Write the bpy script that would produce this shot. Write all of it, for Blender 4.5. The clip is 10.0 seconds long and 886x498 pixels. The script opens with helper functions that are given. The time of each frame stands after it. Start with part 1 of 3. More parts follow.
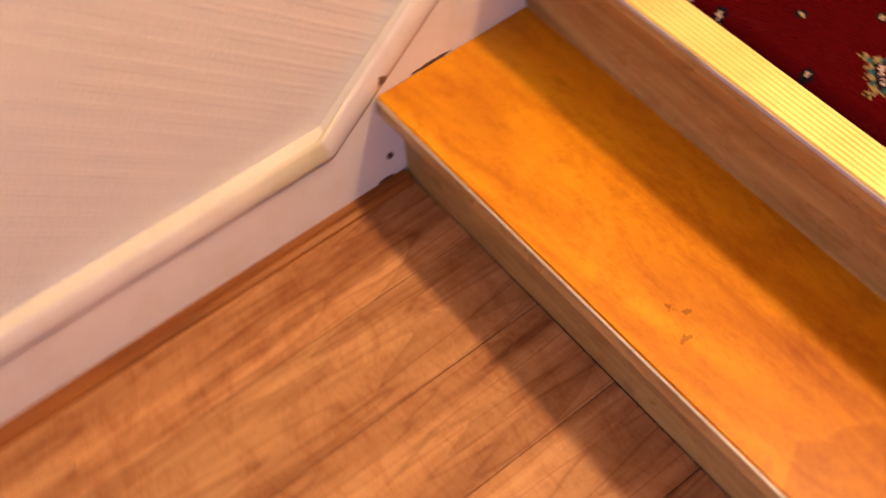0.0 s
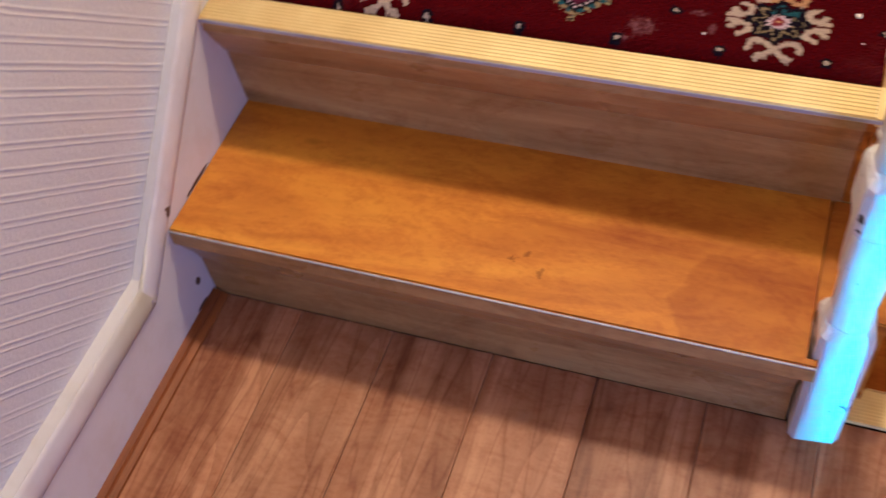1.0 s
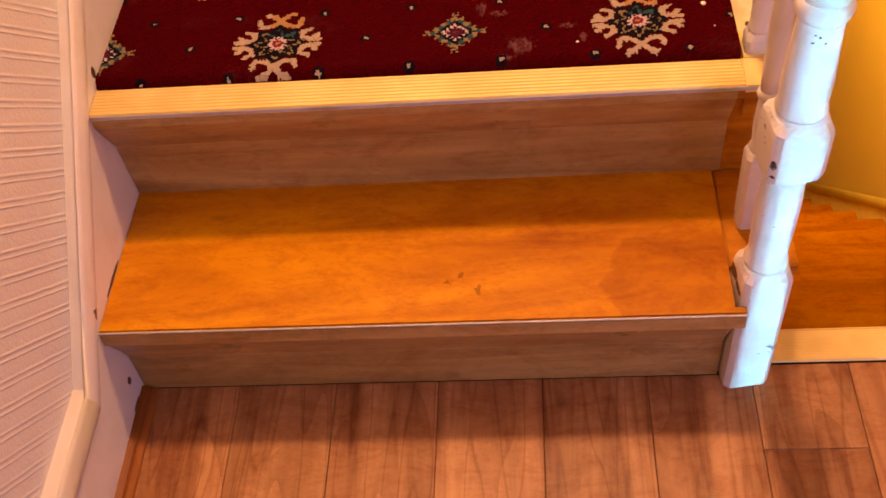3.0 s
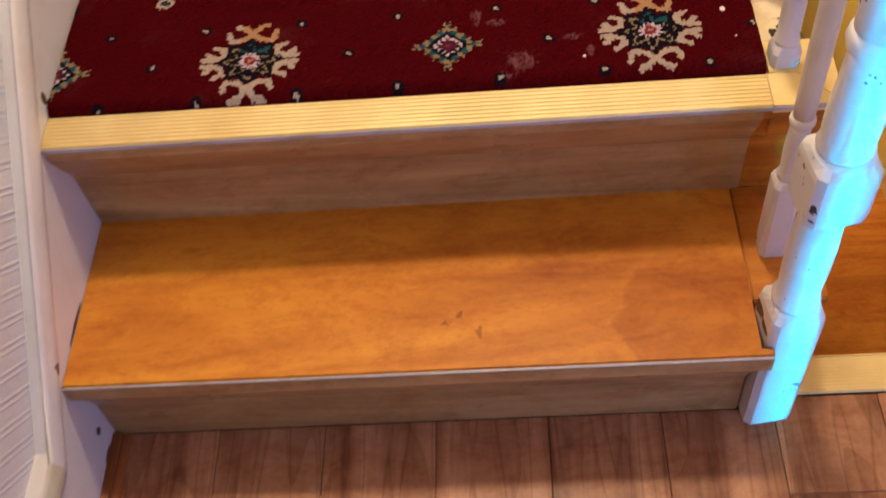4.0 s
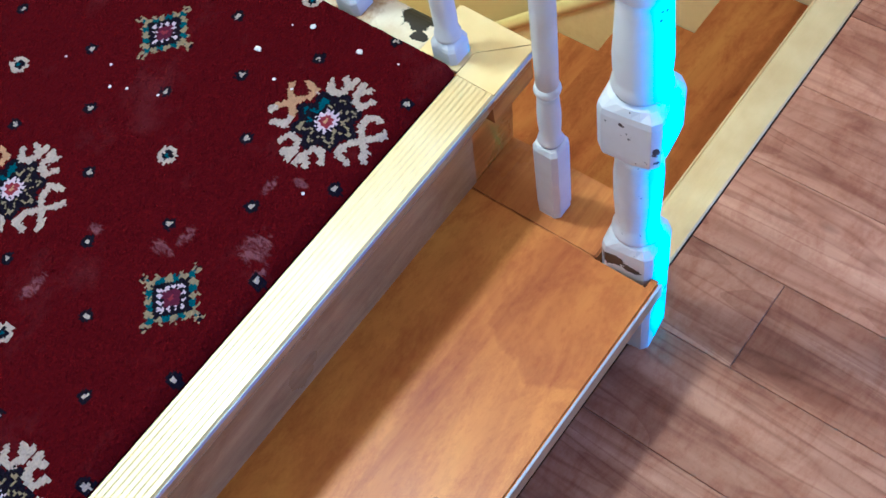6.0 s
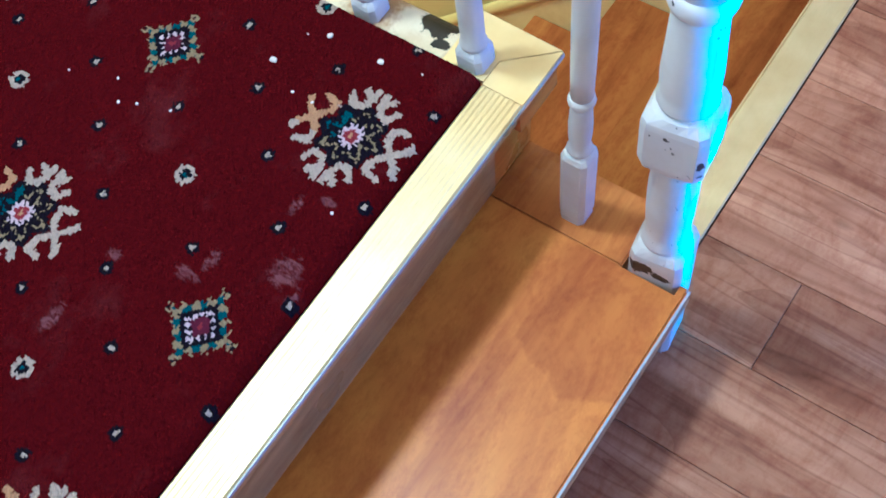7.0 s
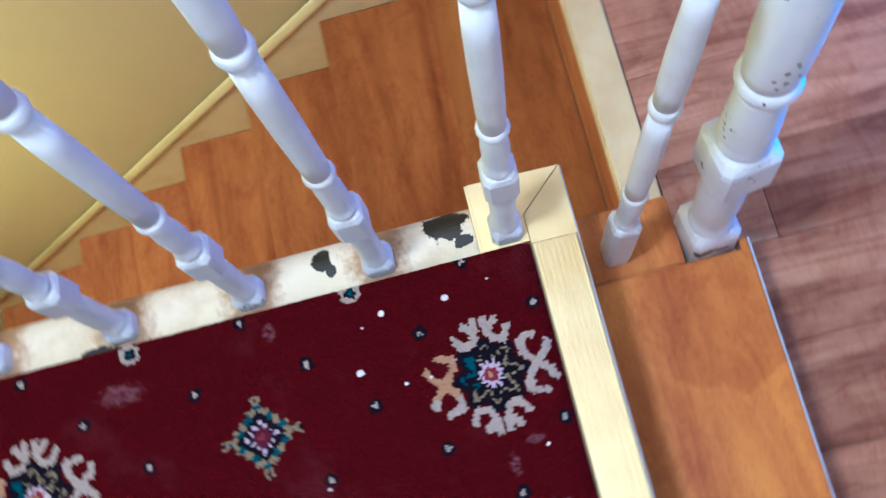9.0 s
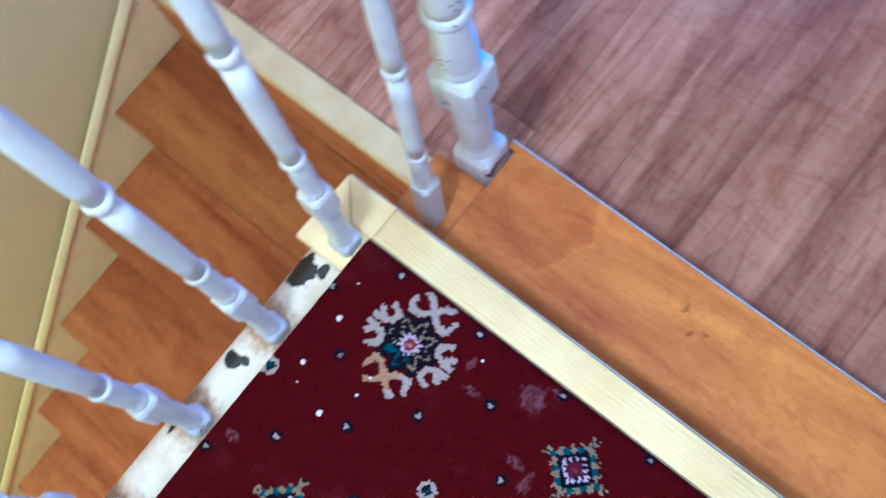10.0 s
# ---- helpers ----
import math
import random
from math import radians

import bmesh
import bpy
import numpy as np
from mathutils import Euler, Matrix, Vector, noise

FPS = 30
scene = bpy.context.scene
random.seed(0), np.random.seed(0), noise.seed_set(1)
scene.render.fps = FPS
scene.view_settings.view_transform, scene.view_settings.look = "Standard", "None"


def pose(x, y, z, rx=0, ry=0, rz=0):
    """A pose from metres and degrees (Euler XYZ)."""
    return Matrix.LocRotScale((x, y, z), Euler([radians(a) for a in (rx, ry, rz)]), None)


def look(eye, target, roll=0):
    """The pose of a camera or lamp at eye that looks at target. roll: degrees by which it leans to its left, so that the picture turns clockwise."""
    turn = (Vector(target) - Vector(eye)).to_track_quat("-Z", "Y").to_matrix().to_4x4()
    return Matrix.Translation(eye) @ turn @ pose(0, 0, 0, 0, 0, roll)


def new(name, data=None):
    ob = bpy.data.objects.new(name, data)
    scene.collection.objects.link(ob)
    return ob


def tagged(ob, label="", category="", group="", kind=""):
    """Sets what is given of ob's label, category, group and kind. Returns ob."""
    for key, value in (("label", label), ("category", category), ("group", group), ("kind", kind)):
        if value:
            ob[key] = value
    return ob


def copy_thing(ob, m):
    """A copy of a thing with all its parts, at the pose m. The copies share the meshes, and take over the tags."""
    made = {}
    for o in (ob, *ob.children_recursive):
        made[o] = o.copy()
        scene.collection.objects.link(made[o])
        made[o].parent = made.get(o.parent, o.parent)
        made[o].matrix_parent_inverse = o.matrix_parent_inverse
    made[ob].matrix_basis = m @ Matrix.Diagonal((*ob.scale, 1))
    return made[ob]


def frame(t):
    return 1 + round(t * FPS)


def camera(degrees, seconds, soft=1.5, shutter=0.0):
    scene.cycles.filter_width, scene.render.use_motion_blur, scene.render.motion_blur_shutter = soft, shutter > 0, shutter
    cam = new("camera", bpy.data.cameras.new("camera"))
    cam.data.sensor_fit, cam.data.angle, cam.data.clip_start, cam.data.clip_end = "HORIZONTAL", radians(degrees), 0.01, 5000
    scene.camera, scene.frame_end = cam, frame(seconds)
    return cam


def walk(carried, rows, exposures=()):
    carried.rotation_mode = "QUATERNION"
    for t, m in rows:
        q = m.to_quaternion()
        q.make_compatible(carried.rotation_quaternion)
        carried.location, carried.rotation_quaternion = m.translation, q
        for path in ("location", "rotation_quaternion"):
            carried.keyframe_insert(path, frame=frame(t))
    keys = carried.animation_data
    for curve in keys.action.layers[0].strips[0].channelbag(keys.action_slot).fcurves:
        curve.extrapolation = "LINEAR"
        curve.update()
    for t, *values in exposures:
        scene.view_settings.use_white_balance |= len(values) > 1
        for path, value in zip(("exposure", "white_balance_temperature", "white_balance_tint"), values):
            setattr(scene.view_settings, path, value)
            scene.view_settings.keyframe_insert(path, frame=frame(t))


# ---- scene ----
cam = camera(44.4, 10.0, soft=1.5, shutter=0.5)
PATH = [
    (0, (0.760, -0.444, 1.144), (-0.158, 0.191, -0.516), -4.2),
    (0.5, (0.667, -0.596, 1.152), (-0.017, 0.373, -0.459), -8.8),
    (1, (0.701, -0.666, 1.178), (0.148, 0.455, -0.383), -9.6),
    (1.5, (0.735, -0.743, 1.188), (0.281, 0.494, -0.317), -10.6),
    (2, (0.681, -0.770, 1.203), (0.350, 0.535, -0.276), -11.0),
    (2.5, (0.594, -0.790, 1.211), (0.382, 0.527, -0.279), -8.6),
    (4, (0.513, -0.607, 1.184), (0.376, 0.606, -0.401), -8.1),
    (4.5, (0.480, -0.460, 1.184), (0.573, 0.681, -0.455), -9.2),
    (5, (0.393, -0.329, 1.191), (0.814, 0.624, -0.517), -11.0),
    (5.5, (0.344, -0.255, 1.193), (0.926, 0.560, -0.539), -14.3),
    (5.7, (0.336, -0.262, 1.185), (0.937, 0.562, -0.535), -16.4),
    (6.8, (0.314, -0.184, 1.194), (0.944, 0.530, -0.564), -15.2),
    (7, (0.322, -0.161, 1.194), (0.954, 0.537, -0.571), -14.6),
    (7.5, (0.343, -0.073, 1.191), (1.028, 0.570, -0.574), -14.0),
    (8, (0.432, 0.082, 1.254), (1.013, 0.488, -0.616), -17.0),
    (8.5, (0.466, 0.128, 1.335), (0.986, 0.366, -0.582), -21.5),
    (9, (0.510, 0.275, 1.370), (1.064, 0.368, -0.550), -23.8),
    (9.5, (0.495, 0.344, 1.495), (0.958, 0.229, -0.448), -21.9),
    (10, (0.404, 0.366, 1.533), (0.906, 0.095, -0.384), -23.7),
]
EXPOSURES = [(0.0, 0.48, 6400, 16), (0.5, 0.4, 4800, 12), (1.0, 0.02, 4350, 13), (1.6, 0.0, 5000, 20), (2.1, -0.08, 7900, 46), (2.7, 0.08, 8200, 56), (3.8, -0.02, 4700, 12), (4.6, 0.12, 4500, 8), (5.3, 0.32, 3350, 1), (7.0, 0.36, 3020, -3), (8.0, 0.22, 3050, 3), (8.5, 0.2, 3060, 5), (9.2, 0.2, 3050, 5), (10.0, 0.3, 2880, 4)]
walk(cam, [(t, look(eye, target, roll)) for t, eye, target, roll in PATH], EXPOSURES)

# ---- light ----
world = bpy.data.worlds.new("world")
scene.world = world
world.use_nodes = True
wn = world.node_tree.nodes
sky = wn.new("ShaderNodeTexSky")
sky.sky_type, sky.sun_disc = "NISHITA", False
sky.sun_elevation, sky.sun_rotation = radians(35), radians(160)
wn["Background"].inputs[1].default_value = 0.06
world.node_tree.links.new(sky.outputs[0], wn["Background"].inputs[0])


def area_lamp(name, eye, target, sx, sy, power, colour):
    data = bpy.data.lights.new(name, "AREA")
    data.shape, data.size, data.size_y, data.energy, data.color = "RECTANGLE", sx, sy, power, colour
    ob = new(name, data)
    ob.matrix_world = look(eye, target)
    return ob


area_lamp("window_daylight", (1.478, -0.70, 0.33), (0.60, 0.1, 0.25), 0.46, 0.34, 2.5, (0.46, 0.50, 1.0))
area_lamp("back_window_daylight", (1.16, -1.746, 1.52), (1.0, 0.3, 0.3), 0.42, 0.66, 7.0, (0.46, 0.50, 1.0))
# added narrow cyan beam, aimed to tint the newel only
beam = area_lamp("newel_beam", (0.93, -1.745, 0.47), (0.808, 0.012, 0.45), 0.022, 0.92, 0.36, (0.04, 0.58, 0.84))
beam.data.spread = radians(1.7)
bulb = bpy.data.lights.new("ceiling_bulb", "POINT")
bulb.energy, bulb.color, bulb.shadow_soft_size = 122, (1.0, 0.64, 0.30), 0.09
new("ceiling_bulb", bulb).location = (0.58, 0.66, 2.25)
# added yellow fill lamp that brightens the stairwell wall and treads
hall = bpy.data.lights.new("stairwell_fill", "POINT")
hall.energy, hall.color, hall.shadow_soft_size = 34, (1.0, 0.64, 0.06), 0.08
new("stairwell_fill", hall).location = (1.15, 1.75, -0.1)


# ---- measures of the place ----
TOP, TREAD_Z = 0.3505, 0.173
RIGHT = 1.482
EDGE = 0.787
RISE, GOING = 0.1815, 0.196


# ---- materials ----
def material(name):
    m = bpy.data.materials.new(name)
    m.use_nodes = True
    return m, m.node_tree.nodes, m.node_tree.links, m.node_tree.nodes["Principled BSDF"]


def node(nodes, links, kind, ins=(), **props):
    """A node with its properties set; ins: pairs of an input and a socket or a value."""
    n = nodes.new(kind)
    for key, value in props.items():
        setattr(n, key, value)
    for key, value in ins:
        if isinstance(value, bpy.types.NodeSocket):
            links.new(value, n.inputs[key])
        else:
            n.inputs[key].default_value = value
    return n


def ramp(nodes, links, fac, stops):
    r = node(nodes, links, "ShaderNodeValToRGB", [(0, fac)])
    e = r.color_ramp.elements
    while len(e) < len(stops):
        e.new(0.5)
    for el, (p, c) in zip(e, stops):
        el.position, el.color = p, (*c, 1) if len(c) == 3 else c
    return r.outputs[0]


def mix(nodes, links, fac, a, b, how="MIX"):
    n = node(nodes, links, "ShaderNodeMix", data_type="RGBA", blend_type=how)
    for i, v in ((0, fac), (6, a), (7, b)):
        if isinstance(v, bpy.types.NodeSocket):
            links.new(v, n.inputs[i])
        else:
            n.inputs[i].default_value = v if i == 0 else (*v, 1)
    return n.outputs[2]


def maths(nodes, links, op, a, b=0.0, c=0.0):
    n = node(nodes, links, "ShaderNodeMath", [(0, a), (1, b), (2, c)], operation=op)
    return n.outputs[0]


def wood(name, dark, mid, light, along, rough=0.3, grain=1.0, streak=0.25, knots=0.25, each=0.35, coat=0.2, cross=26.0, shine=0.14):
    """Printed laminate: long streaks and cathedral figure along one axis, fine pores, small knots."""
    m, ns, ls, bsdf = material(name)
    geo = node(ns, ls, "ShaderNodeNewGeometry")
    info = node(ns, ls, "ShaderNodeObjectInfo")
    shift = node(ns, ls, "ShaderNodeVectorMath", [(0, geo.outputs["Position"])], operation="ADD")
    off = node(ns, ls, "ShaderNodeCombineXYZ", [(0, maths(ns, ls, "MULTIPLY", info.outputs["Random"], 7.3)), (1, maths(ns, ls, "MULTIPLY", info.outputs["Random"], 3.1)), (2, info.outputs["Random"])])
    ls.new(off.outputs[0], shift.inputs[1])
    long = 1.6
    sc = (long, cross, cross) if along == "x" else (cross, long, cross)
    mp = node(ns, ls, "ShaderNodeMapping", [(0, shift.outputs[0]), (3, sc)])
    n1 = node(ns, ls, "ShaderNodeTexNoise", [("Vector", mp.outputs[0]), ("Scale", 1.0), ("Detail", 5.0), ("Roughness", 0.6), ("Distortion", 0.9)])
    sc2 = tuple(v * 5 for v in sc)
    mp2 = node(ns, ls, "ShaderNodeMapping", [(0, shift.outputs[0]), (3, sc2)])
    n2 = node(ns, ls, "ShaderNodeTexNoise", [("Vector", mp2.outputs[0]), ("Scale", 1.6), ("Detail", 6.0), ("Roughness", 0.7)])
    sc3 = tuple(v * 0.32 for v in sc)
    mp3 = node(ns, ls, "ShaderNodeMapping", [(0, shift.outputs[0]), (3, (sc3[0] * 1.5, sc3[1] * 1.5, sc3[2] * 1.5))])
    wv = node(ns, ls, "ShaderNodeTexNoise", [("Vector", mp3.outputs[0]), ("Scale", 1.0), ("Detail", 2.0)])
    rings = maths(ns, ls, "FRACT", maths(ns, ls, "MULTIPLY", wv.outputs[0], 13.0))
    rings = maths(ns, ls, "POWER", rings, 4.0)
    col = ramp(ns, ls, n1.outputs[0], [(0.28, dark), (0.5, mid), (0.72, light)])
    col = mix(ns, ls, maths(ns, ls, "MULTIPLY", rings, streak), col, dark)
    col = mix(ns, ls, maths(ns, ls, "MULTIPLY", maths(ns, ls, "SUBTRACT", n2.outputs[0], 0.5), 1.6 * grain), col, tuple(c * 0.35 for c in dark))
    vo = node(ns, ls, "ShaderNodeTexVoronoi", [("Vector", node(ns, ls, "ShaderNodeMapping", [(0, shift.outputs[0]), (3, (4.5, 9, 6) if along == "x" else (9, 4.5, 6))]).outputs[0]), ("Scale", 1.0), ("Randomness", 1.0)])
    kn = ramp(ns, ls, vo.outputs["Distance"], [(0.02, (1, 1, 1)), (0.075, (0, 0, 0))])
    col = mix(ns, ls, maths(ns, ls, "MULTIPLY", kn, knots), col, tuple(c * 0.3 for c in dark))
    tone = maths(ns, ls, "MULTIPLY_ADD", info.outputs["Random"], each, 1.0 - each * 0.5)
    hsv = node(ns, ls, "ShaderNodeHueSaturation", [("Color", col), ("Value", tone)])
    ls.new(hsv.outputs[0], bsdf.inputs["Base Color"])
    worn_dull = node(ns, ls, "ShaderNodeTexNoise", [("Vector", geo.outputs["Position"]), ("Scale", 9.0), ("Detail", 6.0)])
    ls.new(maths(ns, ls, "MULTIPLY_ADD", worn_dull.outputs[0], 0.25, rough - 0.12), bsdf.inputs["Roughness"])
    bsdf.inputs["Specular IOR Level"].default_value = shine
    bsdf.inputs["Coat Weight"].default_value, bsdf.inputs["Coat Roughness"].default_value = coat, 0.38
    b = node(ns, ls, "ShaderNodeBump", [("Strength", 0.15), ("Distance", 0.002), ("Height", n2.outputs[0])])
    ls.new(b.outputs[0], bsdf.inputs["Normal"])
    return m


def patched(m, make):
    """Lays a second tone over a material's base colour where make(nodes, links, position) gives 1."""
    ns, ls = m.node_tree.nodes, m.node_tree.links
    bsdf = ns["Principled BSDF"]
    was = bsdf.inputs["Base Color"].links[0].from_socket
    pos = node(ns, ls, "ShaderNodeNewGeometry").outputs["Position"]
    fac, tone, how = make(ns, ls, pos)
    ls.new(mix(ns, ls, fac, was, tone, how), bsdf.inputs["Base Color"])
    return m


def paint(name, colour, rough=0.42, dirt=0.3, chips=(), chip_colour=(0.035, 0.025, 0.018), speck=0.0, yellow=(0.55, 0.38, 0.14), relief=0.2):
    """Old brushed gloss paint: faint grime, runs, and chips down to dark wood near the given places (place, radius)."""
    m, ns, ls, bsdf = material(name)
    pos = node(ns, ls, "ShaderNodeNewGeometry").outputs["Position"]
    n1 = node(ns, ls, "ShaderNodeTexNoise", [("Vector", pos), ("Scale", 14.0), ("Detail", 7.0), ("Roughness", 0.65)])
    n2 = node(ns, ls, "ShaderNodeTexNoise", [("Vector", pos), ("Scale", 130.0), ("Detail", 4.0), ("Roughness", 0.6)])
    grime = ramp(ns, ls, n1.outputs[0], [(0.48, (0, 0, 0)), (0.8, (1, 1, 1))])
    col = mix(ns, ls, maths(ns, ls, "MULTIPLY", grime, dirt), colour, tuple(c * y for c, y in zip(colour, yellow)))
    total = None
    if speck:
        n3 = node(ns, ls, "ShaderNodeTexNoise", [("Vector", pos), ("Scale", 160.0), ("Detail", 2.0), ("Roughness", 0.5)])
        n4 = node(ns, ls, "ShaderNodeTexNoise", [("Vector", pos), ("Scale", 22.0), ("Detail", 2.0)])
        dots = ramp(ns, ls, maths(ns, ls, "MULTIPLY", n3.outputs[0], n4.outputs[0]), [(0.44 - speck, (0, 0, 0)), (0.455 - speck, (1, 1, 1))])
        total = dots
    wob = node(ns, ls, "ShaderNodeTexNoise", [("Vector", pos), ("Scale", 75.0), ("Detail", 5.0), ("Roughness", 0.7)])
    for place, size in chips:
        d = node(ns, ls, "ShaderNodeVectorMath", [(0, pos), (1, place)], operation="SUBTRACT")
        d = node(ns, ls, "ShaderNodeVectorMath", [(0, d.outputs[0]), (1, size)], operation="DIVIDE")
        d = node(ns, ls, "ShaderNodeVectorMath", [(0, d.outputs[0])], operation="LENGTH").outputs["Value"]
        e = maths(ns, ls, "MULTIPLY_ADD", wob.outputs[0], 1.9, maths(ns, ls, "SUBTRACT", d, 0.95))
        chip = maths(ns, ls, "LESS_THAN", e, 1.0)
        total = chip if total is None else maths(ns, ls, "MAXIMUM", total, chip)
    if total is not None:
        col = mix(ns, ls, total, col, chip_colour)
    ls.new(col, bsdf.inputs["Base Color"])
    bsdf.inputs["Roughness"].default_value = rough
    b = node(ns, ls, "ShaderNodeBump", [("Strength", relief), ("Distance", 0.0012), ("Height", n2.outputs[0])])
    ls.new(b.outputs[0], bsdf.inputs["Normal"])
    return m


def brass(name):
    m, ns, ls, bsdf = material(name)
    pos = node(ns, ls, "ShaderNodeNewGeometry").outputs["Position"]
    n1 = node(ns, ls, "ShaderNodeTexNoise", [("Vector", pos), ("Scale", 18.0), ("Detail", 6.0)])
    st = node(ns, ls, "ShaderNodeTexNoise", [("Vector", node(ns, ls, "ShaderNodeMapping", [(0, pos), (3, (3, 260, 260))]).outputs[0]), ("Scale", 1.0), ("Detail", 3.0)])
    ls.new(ramp(ns, ls, n1.outputs[0], [(0.3, (0.76, 0.58, 0.21)), (0.7, (0.86, 0.70, 0.29))]), bsdf.inputs["Base Color"])
    bsdf.inputs["Metallic"].default_value = 0.5
    ls.new(maths(ns, ls, "MULTIPLY_ADD", st.outputs[0], 0.2, 0.32), bsdf.inputs["Roughness"])
    b = node(ns, ls, "ShaderNodeBump", [("Strength", 0.12), ("Distance", 0.0006), ("Height", st.outputs[0])])
    ls.new(b.outputs[0], bsdf.inputs["Normal"])
    return m


def wallpaper(name, colour, ribs=True):
    """Embossed paper: pairs of raised lines across, fine vertical threads, a grainy ground."""
    m, ns, ls, bsdf = material(name)
    pos = node(ns, ls, "ShaderNodeNewGeometry").outputs["Position"]
    xyz = node(ns, ls, "ShaderNodeSeparateXYZ", [(0, pos)])
    n1 = node(ns, ls, "ShaderNodeTexNoise", [("Vector", pos), ("Scale", 5.0), ("Detail", 5.0)])
    n2 = node(ns, ls, "ShaderNodeTexNoise", [("Vector", pos), ("Scale", 210.0), ("Detail", 3.0)])
    ls.new(mix(ns, ls, n1.outputs[0], colour, tuple(c * f for c, f in zip(colour, (0.9, 0.87, 0.82)))), bsdf.inputs["Base Color"])
    bsdf.inputs["Roughness"].default_value = 0.7
    high = maths(ns, ls, "MULTIPLY", n2.outputs[0], 0.7)
    if ribs:
        wob = maths(ns, ls, "MULTIPLY_ADD", node(ns, ls, "ShaderNodeTexNoise", [("Vector", pos), ("Scale", 30.0)]).outputs[0], 0.002, maths(ns, ls, "MULTIPLY_ADD", xyz.outputs[1], 0.91, xyz.outputs[2]))
        brk = node(ns, ls, "ShaderNodeTexNoise", [("Vector", node(ns, ls, "ShaderNodeMapping", [(0, pos), (3, (14, 14, 14))]).outputs[0]), ("Scale", 1.0), ("Detail", 3.0)])
        amt = ramp(ns, ls, brk.outputs[0], [(0.36, (0.35, 0.35, 0.35)), (0.56, (1, 1, 1))])
        for k, w in ((0.0, 0.09), (0.26, 0.07)):
            f = maths(ns, ls, "FRACT", maths(ns, ls, "MULTIPLY_ADD", wob, 1 / 0.0358, k))
            f = maths(ns, ls, "ABSOLUTE", maths(ns, ls, "SUBTRACT", f, 0.5))
            line = node(ns, ls, "ShaderNodeMapRange", [(0, f), (1, w), (2, w * 0.25), (3, 0.0), (4, 1.0)], clamp=True).outputs[0]
            high = maths(ns, ls, "MULTIPLY_ADD", line, amt, high)
    b = node(ns, ls, "ShaderNodeBump", [("Strength", 0.65), ("Distance", 0.0014), ("Height", high)])
    ls.new(b.outputs[0], bsdf.inputs["Normal"])
    return m


def pile(name, a, b, dusty=0.0):
    """Wool tufts, each a little different, with dust trodden in."""
    m, ns, ls, bsdf = material(name)
    pos = node(ns, ls, "ShaderNodeNewGeometry").outputs["Position"]
    n1 = node(ns, ls, "ShaderNodeTexNoise", [("Vector", pos), ("Scale", 420.0), ("Detail", 2.0)])
    n2 = node(ns, ls, "ShaderNodeTexNoise", [("Vector", pos), ("Scale", 11.0), ("Detail", 6.0), ("Roughness", 0.65)])
    col = mix(ns, ls, n1.outputs[0], a, b)
    if dusty:
        f = ramp(ns, ls, n2.outputs[0], [(0.56, (0, 0, 0)), (0.78, (1, 1, 1))])
        col = mix(ns, ls, maths(ns, ls, "MULTIPLY", f, dusty), col, (0.20, 0.07, 0.075))
    ls.new(col, bsdf.inputs["Base Color"])
    bsdf.inputs["Roughness"].default_value = 0.95
    bsdf.inputs["Sheen Weight"].default_value = 0.0
    bsdf.inputs["Specular IOR Level"].default_value = 0.02
    bp = node(ns, ls, "ShaderNodeBump", [("Strength", 0.8), ("Distance", 0.0025), ("Height", n1.outputs[0])])
    ls.new(bp.outputs[0], bsdf.inputs["Normal"])
    return m


TREAD = wood("tread_laminate", (0.36, 0.100, 0.002), (0.62, 0.240, 0.004), (0.78, 0.37, 0.008), "x", rough=0.34, grain=0.3, streak=0.06, knots=0.35, each=0.08, coat=0.15, cross=10.0)
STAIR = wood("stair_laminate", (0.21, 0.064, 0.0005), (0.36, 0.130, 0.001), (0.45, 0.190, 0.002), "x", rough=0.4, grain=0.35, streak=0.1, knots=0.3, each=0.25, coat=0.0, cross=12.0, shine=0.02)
END = wood("end_laminate", (0.28, 0.085, 0.004), (0.45, 0.165, 0.006), (0.56, 0.235, 0.010), "x", rough=0.3, grain=0.4, streak=0.15, knots=0.1, each=0.1)
RISER = wood("riser_laminate", (0.30, 0.170, 0.052), (0.47, 0.295, 0.100), (0.60, 0.41, 0.155), "x", rough=0.3, grain=0.55, streak=0.2, knots=0.5, each=0.15, coat=0.3, cross=18.0)
PLANK = wood("plank_vinyl", (0.20, 0.070, 0.023), (0.44, 0.214, 0.088), (0.62, 0.345, 0.155), "y", rough=0.36, grain=0.45, streak=0.35, knots=0.3, each=0.2, coat=0.15, cross=13.0)
BEAD = wood("bead_wood", (0.12, 0.03, 0.006), (0.24, 0.075, 0.014), (0.32, 0.11, 0.022), "y", rough=0.35, each=0.1)


